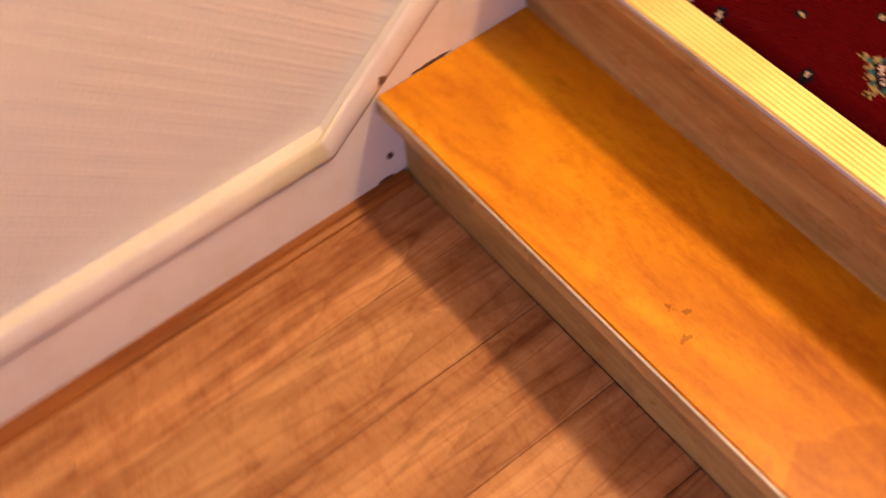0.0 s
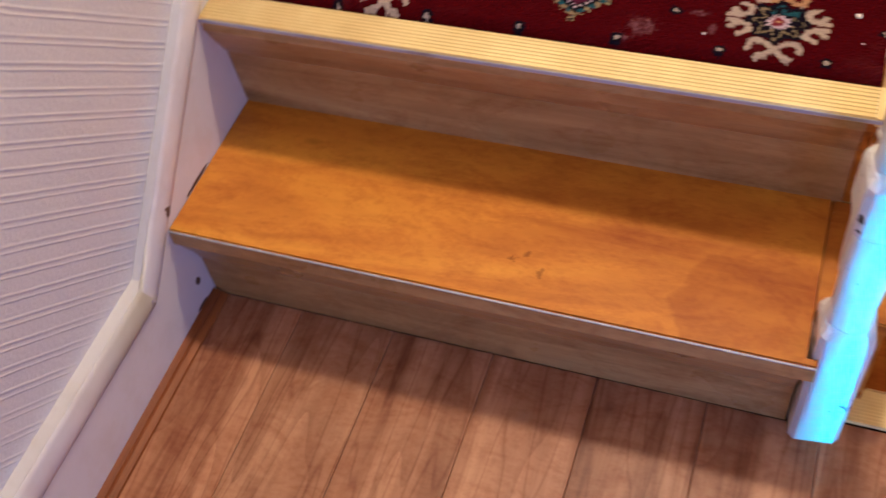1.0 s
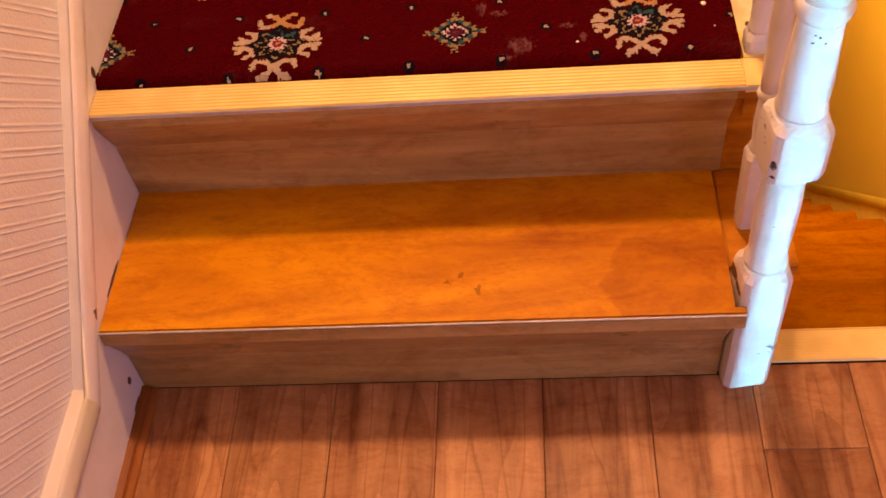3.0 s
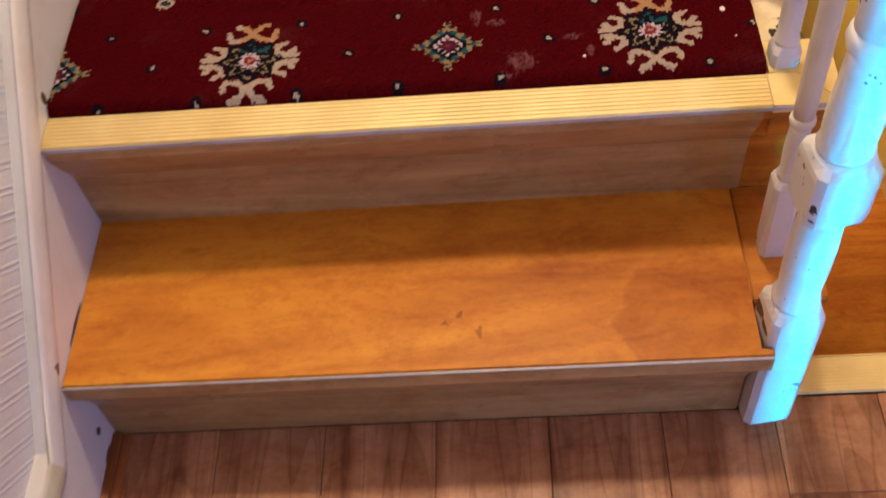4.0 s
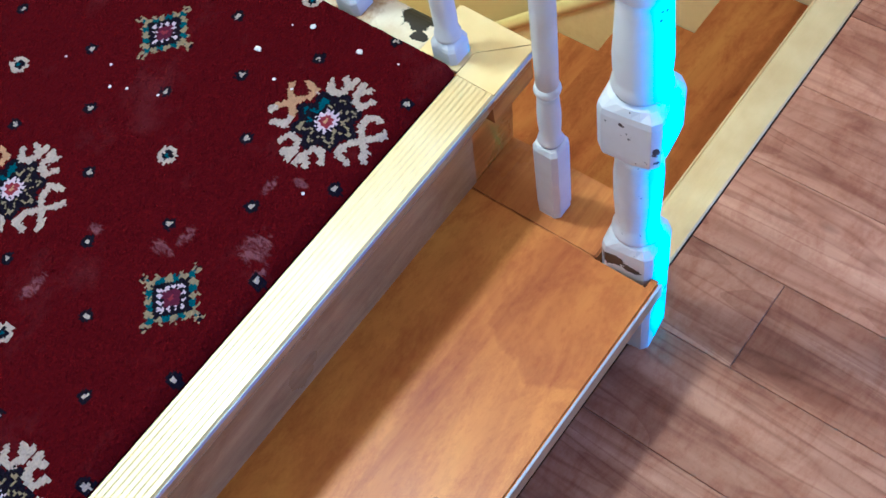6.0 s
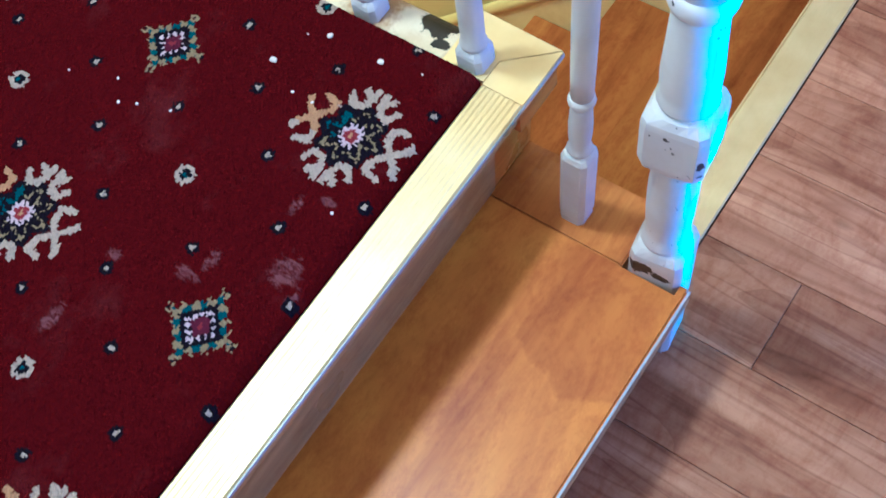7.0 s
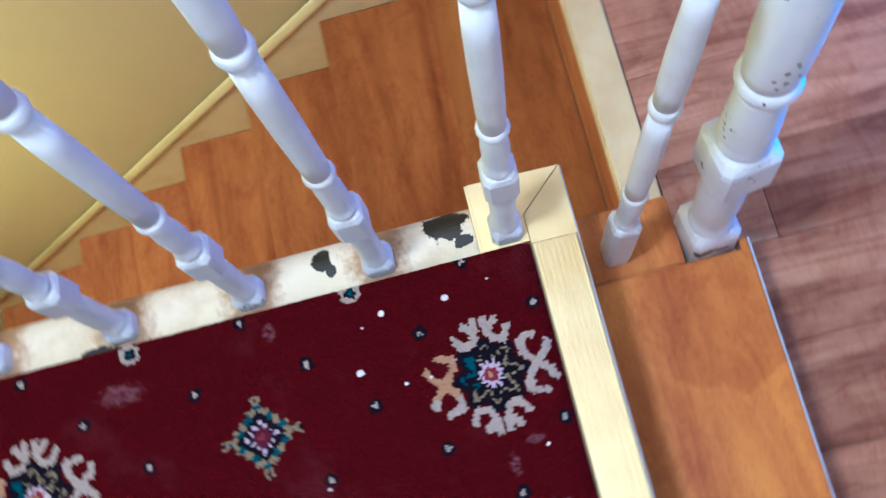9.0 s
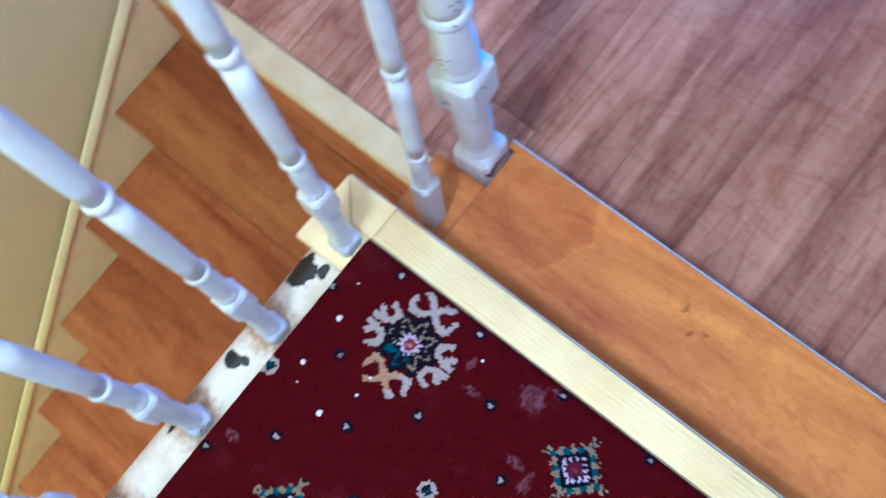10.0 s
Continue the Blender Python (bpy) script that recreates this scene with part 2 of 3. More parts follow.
def dull_end(ns, ls, pos):
    """The tread's end beyond the sheen: its lower gloss painted as a darker tone, with a ragged border."""
    xyz = node(ns, ls, "ShaderNodeSeparateXYZ", [(0, pos)])
    w = node(ns, ls, "ShaderNodeTexNoise", [("Vector", pos), ("Scale", 26.0), ("Detail", 4.0)])
    bow = maths(ns, ls, "ABSOLUTE", maths(ns, ls, "SUBTRACT", xyz.outputs[1], 0.048))
    edge = maths(ns, ls, "MULTIPLY_ADD", bow, -0.55, xyz.outputs[0])
    edge = maths(ns, ls, "MULTIPLY_ADD", maths(ns, ls, "SUBTRACT", w.outputs[0], 0.5), 0.06, edge)
    worn_dull = node(ns, ls, "ShaderNodeMapRange", [(0, edge), (1, 0.609), (2, 0.615), (3, 0.0), (4, 0.58)], clamp=True).outputs[0]
    front = node(ns, ls, "ShaderNodeMapRange", [(0, xyz.outputs[1]), (1, 0.10), (2, 0.15), (3, 1.0), (4, 0.25)], clamp=True).outputs[0]
    return maths(ns, ls, "MULTIPLY", worn_dull, front), (0.66, 0.50, 0.40), "MULTIPLY"




def marks(ns, ls, pos):
    """Three short scrapes across the front of the tread."""
    w = node(ns, ls, "ShaderNodeTexNoise", [("Vector", pos), ("Scale", 240.0), ("Detail", 3.0)])
    total = None
    for place, size in (((0.428, 0.062, TREAD_Z), (0.009, 0.006, 0.05)), ((0.466, 0.049, TREAD_Z), (0.005, 0.011, 0.05)), ((0.444, 0.072, TREAD_Z), (0.004, 0.008, 0.05))):
        d = node(ns, ls, "ShaderNodeVectorMath", [(0, pos), (1, place)], operation="SUBTRACT")
        d = node(ns, ls, "ShaderNodeVectorMath", [(0, d.outputs[0]), (1, size)], operation="DIVIDE")
        d = node(ns, ls, "ShaderNodeVectorMath", [(0, d.outputs[0])], operation="LENGTH").outputs["Value"]
        hit = maths(ns, ls, "LESS_THAN", maths(ns, ls, "MULTIPLY_ADD", w.outputs[0], 2.6, d), 1.9)
        total = hit if total is None else maths(ns, ls, "MAXIMUM", total, hit)
    return maths(ns, ls, "MULTIPLY", total, 0.7), (0.42, 0.33, 0.26), "MULTIPLY"


def smears(ns, ls, pos):
    """Pale plaster dust trodden into the pile."""
    w = node(ns, ls, "ShaderNodeTexNoise", [("Vector", node(ns, ls, "ShaderNodeMapping", [(0, pos), (2, (0, 0, 0.7)), (3, (1.0, 0.45, 1.0))]).outputs[0]), ("Scale", 170.0), ("Detail", 4.0), ("Roughness", 0.6), ("Distortion", 1.2)])
    total = None
    for x, y, sx, sy in ((0.586, 0.306, 0.022, 0.010), (0.604, 0.283, 0.009, 0.016), (0.503, 0.338, 0.022, 0.012), (0.480, 0.348, 0.012, 0.026), (0.528, 0.272, 0.035, 0.028), (0.763, 0.506, 0.018, 0.012), (0.460, 0.419, 0.012, 0.016), (0.382, 0.425, 0.028, 0.014), (0.510, 0.252, 0.020, 0.010), (0.74, 0.66, 0.02, 0.05)):
        place, size = (x, y, 0.3645), (sx, sy, 0.05)
        d = node(ns, ls, "ShaderNodeVectorMath", [(0, pos), (1, place)], operation="SUBTRACT")
        d = node(ns, ls, "ShaderNodeVectorMath", [(0, d.outputs[0]), (1, size)], operation="DIVIDE")
        d = node(ns, ls, "ShaderNodeVectorMath", [(0, d.outputs[0])], operation="LENGTH").outputs["Value"]
        near = node(ns, ls, "ShaderNodeMapRange", [(0, d), (1, 1.3), (2, 0.3), (3, 0.0), (4, 1.0)], clamp=True).outputs[0]
        total = near if total is None else maths(ns, ls, "MAXIMUM", total, near)
    f = node(ns, ls, "ShaderNodeMapRange", [(0, maths(ns, ls, "MULTIPLY", total, w.outputs[0])), (1, 0.38), (2, 0.58), (3, 0.0), (4, 0.34)], clamp=True).outputs[0]
    return f, (0.30, 0.15, 0.17), "MIX"


def grime(ns, ls, pos):
    """Brown dirt gathered round the foot of each baluster on the capping."""
    xyz = node(ns, ls, "ShaderNodeSeparateXYZ", [(0, pos)])
    w = node(ns, ls, "ShaderNodeTexNoise", [("Vector", pos), ("Scale", 60.0), ("Detail", 5.0), ("Roughness", 0.7)])
    f = maths(ns, ls, "FRACT", maths(ns, ls, "MULTIPLY_ADD", maths(ns, ls, "SUBTRACT", xyz.outputs[1], 0.3885), 1 / 0.1315, 0.5))
    d = maths(ns, ls, "MULTIPLY", maths(ns, ls, "ABSOLUTE", maths(ns, ls, "SUBTRACT", f, 0.5)), 0.1315)
    d = maths(ns, ls, "MULTIPLY_ADD", w.outputs[0], 0.05, d)
    return node(ns, ls, "ShaderNodeMapRange", [(0, d), (1, 0.060), (2, 0.042), (3, 0.0), (4, 0.9)], clamp=True).outputs[0], (0.42, 0.26, 0.09), "MULTIPLY"


def blotches(ns, ls, pos):
    """Cloudy darker figure in the printed wood, drawn out a little along the grain."""
    mp = node(ns, ls, "ShaderNodeMapping", [(0, pos), (3, (9.0, 16.0, 16.0))])
    w = node(ns, ls, "ShaderNodeTexNoise", [("Vector", mp.outputs[0]), ("Scale", 1.0), ("Detail", 7.0), ("Roughness", 0.68), ("Distortion", 1.6)])
    fine = node(ns, ls, "ShaderNodeTexNoise", [("Vector", mp.outputs[0]), ("Scale", 9.0), ("Detail", 5.0), ("Roughness", 0.75)])
    both = maths(ns, ls, "MULTIPLY_ADD", maths(ns, ls, "SUBTRACT", fine.outputs[0], 0.5), 0.55, w.outputs[0])
    return node(ns, ls, "ShaderNodeMapRange", [(0, both), (1, 0.44), (2, 0.74), (3, 0.0), (4, 0.75)], clamp=True).outputs[0], (0.66, 0.47, 0.35), "MULTIPLY"


def figure(ns, ls, pos):
    """Wavy cathedral lines along the planks."""
    mp = node(ns, ls, "ShaderNodeMapping", [(0, pos), (3, (17.0, 1.5, 17.0))])
    w = node(ns, ls, "ShaderNodeTexNoise", [("Vector", mp.outputs[0]), ("Scale", 1.0), ("Detail", 2.0), ("Roughness", 0.45), ("Distortion", 0.25)])
    ring = maths(ns, ls, "ABSOLUTE", maths(ns, ls, "SUBTRACT", maths(ns, ls, "FRACT", maths(ns, ls, "MULTIPLY", w.outputs[0], 8.0)), 0.5))
    return node(ns, ls, "ShaderNodeMapRange", [(0, ring), (1, 0.13), (2, 0.0), (3, 0.0), (4, 0.55)], clamp=True).outputs[0], (0.55, 0.42, 0.36), "MULTIPLY"


for m in (TREAD, STAIR, PLANK, RISER, END):
    patched(m, blotches)
patched(PLANK, figure)
patched(TREAD, dull_end)
patched(TREAD, marks)
BRASS = brass("nosing_metal")
WHITE = paint("white_gloss_paint", (0.68, 0.65, 0.61), dirt=0.35, speck=0.0)
NEWEL = paint("newel_paint", (0.68, 0.655, 0.63), dirt=0.3, speck=0.012, chips=[((0.776, 0.006, 0.404), (0.007, 0.007, 0.009)), ((0.776, 0.006, 0.389), (0.006, 0.006, 0.005)), ((0.769, 0.052, 0.190), (0.007, 0.014, 0.011)), ((0.769, 0.028, 0.183), (0.007, 0.012, 0.006))] + [((0.805 + 0.0245 * math.cos(radians(a)), 0.038 + 0.0245 * math.sin(radians(a)), 0.030 + z * 1.03), (0.55 * r, 0.55 * r, 0.55 * r)) for a, z, r in ((150, 0.575, 0.0035), (166, 0.590, 0.004), (172, 0.572, 0.0045), (184, 0.598, 0.003), (192, 0.580, 0.004), (160, 0.562, 0.003), (178, 0.604, 0.003))])
FOOT = paint("baluster_foot_paint", (0.63, 0.62, 0.62), dirt=0.5, speck=0.03)
CAP = paint("cap_paint", (0.74, 0.63, 0.40), rough=0.45, dirt=0.75, chips=[((0.828, 0.318, 0.347), (0.016, 0.024, 0.03)), ((0.807, 0.302, 0.349), (0.006, 0.009, 0.03)), ((0.824, 0.445, 0.347), (0.012, 0.010, 0.03)), ((0.812, 0.437, 0.347), (0.007, 0.006, 0.03)), ((0.828, 0.54, 0.347), (0.003, 0.015, 0.03)), ((0.79, 0.68, 0.35), (0.006, 0.02, 0.02))] , chip_colour=(0.014, 0.009, 0.004), relief=0.5)
patched(CAP, grime)
SKIRT = paint("skirting_paint", (0.72, 0.70, 0.67), dirt=0.28, chips=[((0.0, 0.0095, 0.2005), (0.02, 0.007, 0.009)), ((0.0, 0.082, 0.1755), (0.02, 0.03, 0.003)), ((0.0, 0.010, 0.0535), (0.02, 0.005, 0.007)), ((0.0, 0.0, 0.014), (0.02, 0.012, 0.003)), ((0.0, 0.253, 0.372), (0.02, 0.006, 0.009))], chip_colour=(0.09, 0.05, 0.03))
STAIRSKIRT = paint("stair_skirting_paint", (0.68, 0.56, 0.25), dirt=0.4)
PAPER = wallpaper("embossed_wallpaper", (0.72, 0.71, 0.71))
# dark tone for unseen end walls, chosen to lower the bounced fill
DARKWALL = wallpaper("unseen_dark_wall", (0.15, 0.12, 0.09), ribs=False)
PAPER_PLAIN = wallpaper("stairwell_paper", (0.57, 0.45, 0.17), ribs=False)
# ceiling is out of view; kept dark so less bulb light bounces
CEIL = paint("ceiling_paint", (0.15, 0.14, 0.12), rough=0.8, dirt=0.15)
DUST = paint("plaster_crumb", (0.75, 0.70, 0.66), rough=0.9, dirt=0.1)
# pale colour standing in for bluish daylight highlights on front edges
PALE = paint("edge_glint", (0.44, 0.44, 0.49), rough=0.3, dirt=0.9)
# dark brown standing in for shade in the moulding's groove
GROOVE = paint("groove_shade", (0.20, 0.15, 0.10), rough=0.6, dirt=0.5)
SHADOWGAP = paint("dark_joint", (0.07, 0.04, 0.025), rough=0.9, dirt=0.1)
WOOL = [
    pile("wool_red", (0.034, 0.0006, 0.0013), (0.066, 0.0010, 0.0024), 0.14),
    pile("wool_navy", (0.004, 0.003, 0.006), (0.011, 0.008, 0.015), 0.05),
    pile("wool_cream", (0.26, 0.20, 0.155), (0.46, 0.375, 0.30)),
    pile("wool_tan", (0.28, 0.155, 0.065), (0.42, 0.25, 0.115)),
    pile("wool_teal", (0.012, 0.045, 0.062), (0.028, 0.092, 0.115)),
    pile("wool_lilac", (0.38, 0.28, 0.33), (0.58, 0.46, 0.50)),
    pile("wool_plum", (0.05, 0.008, 0.022), (0.09, 0.014, 0.035)),
    pile("wool_olive", (0.16, 0.12, 0.06), (0.28, 0.21, 0.11)),
    pile("wool_crimson", (0.13, 0.014, 0.022), (0.20, 0.03, 0.04)),
]

patched(WOOL[0], smears)

# ---- building helpers ----
def link_mesh(name, bm, mat, smooth=False):
    me = bpy.data.meshes.new(name)
    bmesh.ops.recalc_face_normals(bm, faces=bm.faces)
    bm.to_mesh(me)
    bm.free()
    for m in mat if isinstance(mat, (list, tuple)) else (mat,):
        me.materials.append(m)
    if smooth:
        for p in me.polygons:
            p.use_smooth = True
    return me


def part(name, bm, mat, parent=None, label="", smooth=False):
    ob = new(name, link_mesh(name, bm, mat, smooth))
    if parent is not None:
        ob.parent = parent
    if label:
        tagged(ob, label)
    return ob


def block(x0, x1, y0, y1, z0, z1, bevel=0.0, segs=2):
    bm = bmesh.new()
    bmesh.ops.create_cube(bm, size=1.0, matrix=Matrix.Translation(((x0 + x1) / 2, (y0 + y1) / 2, (z0 + z1) / 2)) @ Matrix.Diagonal((x1 - x0, y1 - y0, z1 - z0, 1)))
    if bevel:
        bmesh.ops.bevel(bm, geom=bm.edges[:], offset=bevel, segments=segs, affect="EDGES", clamp_overlap=True)
    return bm


def prism(points, axis, a, b):
    """A closed outline of (u, v) drawn out along an axis from a to b. x: (y, z); y: (x, z); z: (x, y)."""
    put = {"x": lambda u, v, w: (w, u, v), "y": lambda u, v, w: (u, w, v), "z": lambda u, v, w: (u, v, w)}[axis]
    bm = bmesh.new()
    one = [bm.verts.new(put(u, v, a)) for u, v in points]
    two = [bm.verts.new(put(u, v, b)) for u, v in points]
    bm.faces.new(one)
    bm.faces.new(two[::-1])
    for i in range(len(points)):
        j = (i + 1) % len(points)
        bm.faces.new((one[i], one[j], two[j], two[i]))
    return bm


def ribbon(line, width, depth, x, out, bead=5):
    """A rounded moulding along a line of (y, z) on a wall at x; it stands proud by depth in the direction out (1 or -1)."""
    bm = bmesh.new()
    rows = []
    n = len(line)
    for i, (y, z) in enumerate(line):
        p, q = line[max(i - 1, 0)], line[min(i + 1, n - 1)]
        t = Vector((q[0] - p[0], q[1] - p[1])).normalized()
        nrm = Vector((-t.y, t.x))
        if nrm.y < 0:
            nrm = -nrm
        row = []
        for k in range(bead + 1):
            f = k / bead
            hgt = depth * (0.35 + 0.65 * math.sin(math.pi * min(1, f * 1.15)) ** 0.7 if f < 0.86 else 0.25)
            row.append(bm.verts.new((x + out * hgt, y + nrm.x * width * f, z + nrm.y * width * f)))
        rows.append([bm.verts.new((x, y, z))] + row + [bm.verts.new((x, y + nrm.x * width, z + nrm.y * width))])
    for r, s in zip(rows, rows[1:]):
        for i in range(len(r) - 1):
            bm.faces.new((r[i], r[i + 1], s[i + 1], s[i]))
        bm.faces.new((r[-1], r[0], s[0], s[-1]))
    bm.faces.new(rows[0])
    bm.faces.new(rows[-1][::-1])
    return bm


def turned(rings, sides=20, slim=1.0):
    """Stacked sections (z, half width, squareness): 0 is round, 1 is square."""
    bm = bmesh.new()
    rows = []
    for z, r, sq in rings:
        row = []
        for k in range(sides):
            a = 2 * math.pi * (k + 0.5) / sides
            c, s = math.cos(a), math.sin(a)
            m = 1 / max(abs(c), abs(s))
            f = r * slim * (1 + sq * (m - 1))
            row.append(bm.verts.new((c * f, s * f, z)))
        rows.append(row)
    for r, s in zip(rows, rows[1:]):
        for k in range(sides):
            j = (k + 1) % sides
            bm.faces.new((r[k], r[j], s[j], s[k]))
    bm.faces.new(rows[0][::-1])
    bm.faces.new(rows[-1])
    return bm


def thing(name, label, category, place=(0, 0, 0), group="", kind=""):
    ob = new(name)
    ob.location = place
    ob.empty_display_size = 0.02
    return tagged(ob, label, category, group, kind)



def merged(boxes):
    bm = bmesh.new()
    for box in boxes:
        one = block(*box)
        tmp = bpy.data.meshes.new("tmp")
        one.to_mesh(tmp)
        one.free()
        bm.from_mesh(tmp)
        bpy.data.meshes.remove(tmp)
    return bm


WX0, WX1 = RIGHT + 0.012, RIGHT + 0.15

# ---- structure ----
floor = tagged(part("floor", block(-0.3, WX0, -1.75, 0.097, -0.16, -0.006), SHADOWGAP), "wood-look vinyl plank floor of the small lower landing", "floor", kind="structure")
landing = tagged(part("landing_slab", prism([(0.251, -0.2), (0.251, 0.3455), (0.1995, 0.3455), (0.1995, 0.350), (3.9, 0.350), (3.9, -0.2)], "x", -0.05, 0.786), WHITE), "painted timber landing under the red carpet", "landing", kind="structure")
wall_left = tagged(part("wall_left", prism([(-0.018, -1.75), (-0.018, 2.7), (-0.2, 2.7), (-0.2, -1.75)], "z", -0.2, 2.45), PAPER), "embossed off-white wallpaper on the wall beside the steps", "wall", kind="structure")

tagged(part("wall_right", merged([(WX0, WX1, -0.44, 3.9, -2.6, 2.45), (WX0, WX1, -1.75, -0.96, -2.6, 2.45), (WX0, WX1, -0.96, -0.44, -2.6, 0.14), (WX0, WX1, -0.96, -0.44, 0.66, 2.45)]), PAPER_PLAIN), "plain textured wall along the stairs with a low window", "wall", kind="structure")
wall_far = tagged(part("wall_far", block(-0.2, RIGHT + 0.15, 3.9, 4.05, -2.6, 2.45), DARKWALL), "unseen end wall of the landing, darkened to cut bounce light", "wall", kind="structure")
tagged(part("ceiling", block(-0.2, WX1, -1.9, 4.05, 2.45, 2.55), CEIL), "unseen ceiling over the stairs, darkened to cut bounce light", "ceiling", kind="structure")
tagged(part("wall_back", merged([(-0.2, 0.87, -1.9, -1.75, -0.2, 2.45), (1.42, WX1, -1.9, -1.75, -0.2, 2.45), (0.87, 1.42, -1.9, -1.75, 1.9, 2.45), (0.87, 0.92, -1.9, -1.75, 1.15, 1.9), (0.87, 1.42, -1.9, -1.75, 1.0, 1.15), (1.13, 1.42, -1.9, -1.75, -0.2, 1.0), (0.87, 1.13, -1.9, -1.75, -0.2, -0.006)]), DARKWALL), "unseen wall behind the lower landing, darkened to cut bounce light", "wall", kind="structure")
tagged(part("wall_stairwell", block(0.80, 0.836, 0.245, 3.9, -2.6, 0.318), PAPER_PLAIN), "side wall of the stairwell under the balustrade", "wall", kind="structure")
tagged(part("floor_lower", block(0.7, RIGHT + 0.1, 2.2, 3.95, -2.5, -2.275), PLANK), "dark floor at the foot of the stairs", "floor", kind="structure")

# skirting and string on the papered side
skirt = thing("baseboard_left", "off-white painted skirting rising along the steps, chipped", "skirting", kind="structure")
part("skirting_board", prism([(-1.75, -0.004), (-0.072, -0.004), (-0.072, 0.158), (-1.75, 0.158)], "x", -0.03, 0.0), SKIRT, skirt)
part("string_board", prism([(-0.072, -0.004), (0.30, -0.004), (0.30, 0.35), (2.6, 0.35), (2.6, 0.53), (0.352, 0.53), (-0.072, 0.158)], "x", -0.03, 0.0), SKIRT, skirt)
part("moulding", ribbon([(-1.75, 0.116), (-1.0, 0.116), (-0.3, 0.116), (-0.072, 0.116)], 0.044, 0.0065, 0.0, 1), SKIRT, skirt, smooth=True)
part("moulding", ribbon([(-0.073, 0.116), (-0.068, 0.119), (0.03, 0.206), (0.12, 0.286), (0.23, 0.383), (0.352, 0.491), (0.378, 0.495), (2.6, 0.495)], 0.042, 0.0065, 0.0, 1), SKIRT, skirt, smooth=True)
# thin raised strips carry the groove's dark line as colour
for line in ([(-1.75, 0.1125), (-1.0, 0.1125), (-0.072, 0.1125)], [(-0.073, 0.1125), (-0.0675, 0.1155), (0.12, 0.2825), (0.352, 0.4875), (0.378, 0.4915), (2.6, 0.4915)]):
    part("groove", ribbon(line, 0.0036, 0.0010, 0.0, 1, 3), GROOVE, skirt, "dark strip painted for the groove's shade under the moulding")
bead = prism([(0.0, 0.0), (0.021, 0.0), (0.020, 0.004), (0.013, 0.008), (0.011, 0.0075), (0.009, 0.010), (0.0, 0.012)], "y", -1.75, 0.03)
tagged(part("floor_bead", bead, BEAD), "dark stained wooden bead along the skirting", "trim", kind="structure")

# skirting on the stairwell side
swall = thing("baseboard_stairs", "cream painted skirting running down beside the stairs", "skirting", kind="structure")
slope = RISE / GOING
far_y = 2.6
part("string_board", prism([(-1.75, -0.004), (0.1, -0.02), (0.1, -0.5), (far_y, -0.5 - slope * (far_y - 0.1)), (far_y, 0.03 - slope * (far_y - 0.1)), (0.09, 0.03), (0.02, 0.095), (-1.75, 0.095)], "x", RIGHT, RIGHT + 0.03), STAIRSKIRT, swall)
part("moulding", ribbon([(-1.75, 0.085), (0.02, 0.085), (0.095, 0.022), (far_y, 0.018 - slope * (far_y - 0.095))], 0.03, 0.009, RIGHT, -1), STAIRSKIRT, swall, smooth=True)

# window behind the walker
win = thing("window_1", "white framed landing window letting in cool daylight", "window", kind="structure")
for n_, args in (("window_frame", (-0.96, -0.93, 0.14, 0.66)), ("window_frame", (-0.47, -0.44, 0.14, 0.66)), ("window_frame", (-0.93, -0.47, 0.14, 0.17)), ("window_frame", (-0.93, -0.47, 0.63, 0.66))):
    part(n_, block(WX0 + 0.05, WX0 + 0.1, *args, bevel=0.004), WHITE, win)

# unseen slit opening added to house the newel's beam
slit = thing("window_2", "added white framed slit, unseen, for the cyan beam on the newel", "window", kind="structure")
for args in ((0.8705, 0.890, 0.0, 0.9995), (1.110, 1.1295, 0.0, 0.9995), (0.8905, 1.1095, 0.0, 0.03), (0.8905, 1.1095, 0.965, 0.9995)):
    part("window_frame", block(args[0], args[1], -1.84, -1.79, args[2], args[3], bevel=0.002), WHITE, slit)

back_window = thing("window_3", "white framed back window letting in cool daylight", "window", kind="structure")
for args in ((0.9205, 0.945, 1.1505, 1.8995), (1.395, 1.4195, 1.1505, 1.8995), (0.9455, 1.3945, 1.1505, 1.18), (0.9455, 1.3945, 1.87, 1.8995)):
    part("window_frame", block(args[0], args[1], -1.84, -1.79, args[2], args[3], bevel=0.003), WHITE, back_window)

# ---- the two steps up ----
lower_step = thing("lower_step", "orange laminate step with a grey-brown riser", "step", group="steps up to the landing")
tread = prism([(0.001, 0.0), (0.780, 0.0), (0.780, 0.0105), (0.7675, 0.0105), (0.7675, 0.2385), (0.001, 0.2385)], "z", TREAD_Z - 0.026, TREAD_Z)
bmesh.ops.bevel(tread, geom=[e for e in tread.edges if all(abs(v.co.y) < 1e-5 for v in e.verts)], offset=0.003, segments=3, affect="EDGES")
part("tread", tread, TREAD, lower_step)
part("end_board", block(0.7685, 0.851, 0.0725, 0.2385, TREAD_Z - 0.022, TREAD_Z - 0.001, bevel=0.002), END, lower_step, "darker orange end board round the newel")
part("riser", prism([(0.003, 0.1465), (0.010, 0.128), (0.024, 0.100), (0.033, 0.076), (0.034, 0.0), (0.058, 0.0), (0.058, 0.1465)], "x", 0.001, 0.766), RISER, lower_step, "grey-brown laminate riser")
part("side_panel", block(0.80, 0.846, 0.083, 0.2385, -0.34, TREAD_Z - 0.023), END, lower_step)
part("nosing_strip", block(0.001, 0.7795, -0.0016, 0.0004, TREAD_Z - 0.0255, TREAD_Z - 0.0035, bevel=0.0005), RISER, lower_step)

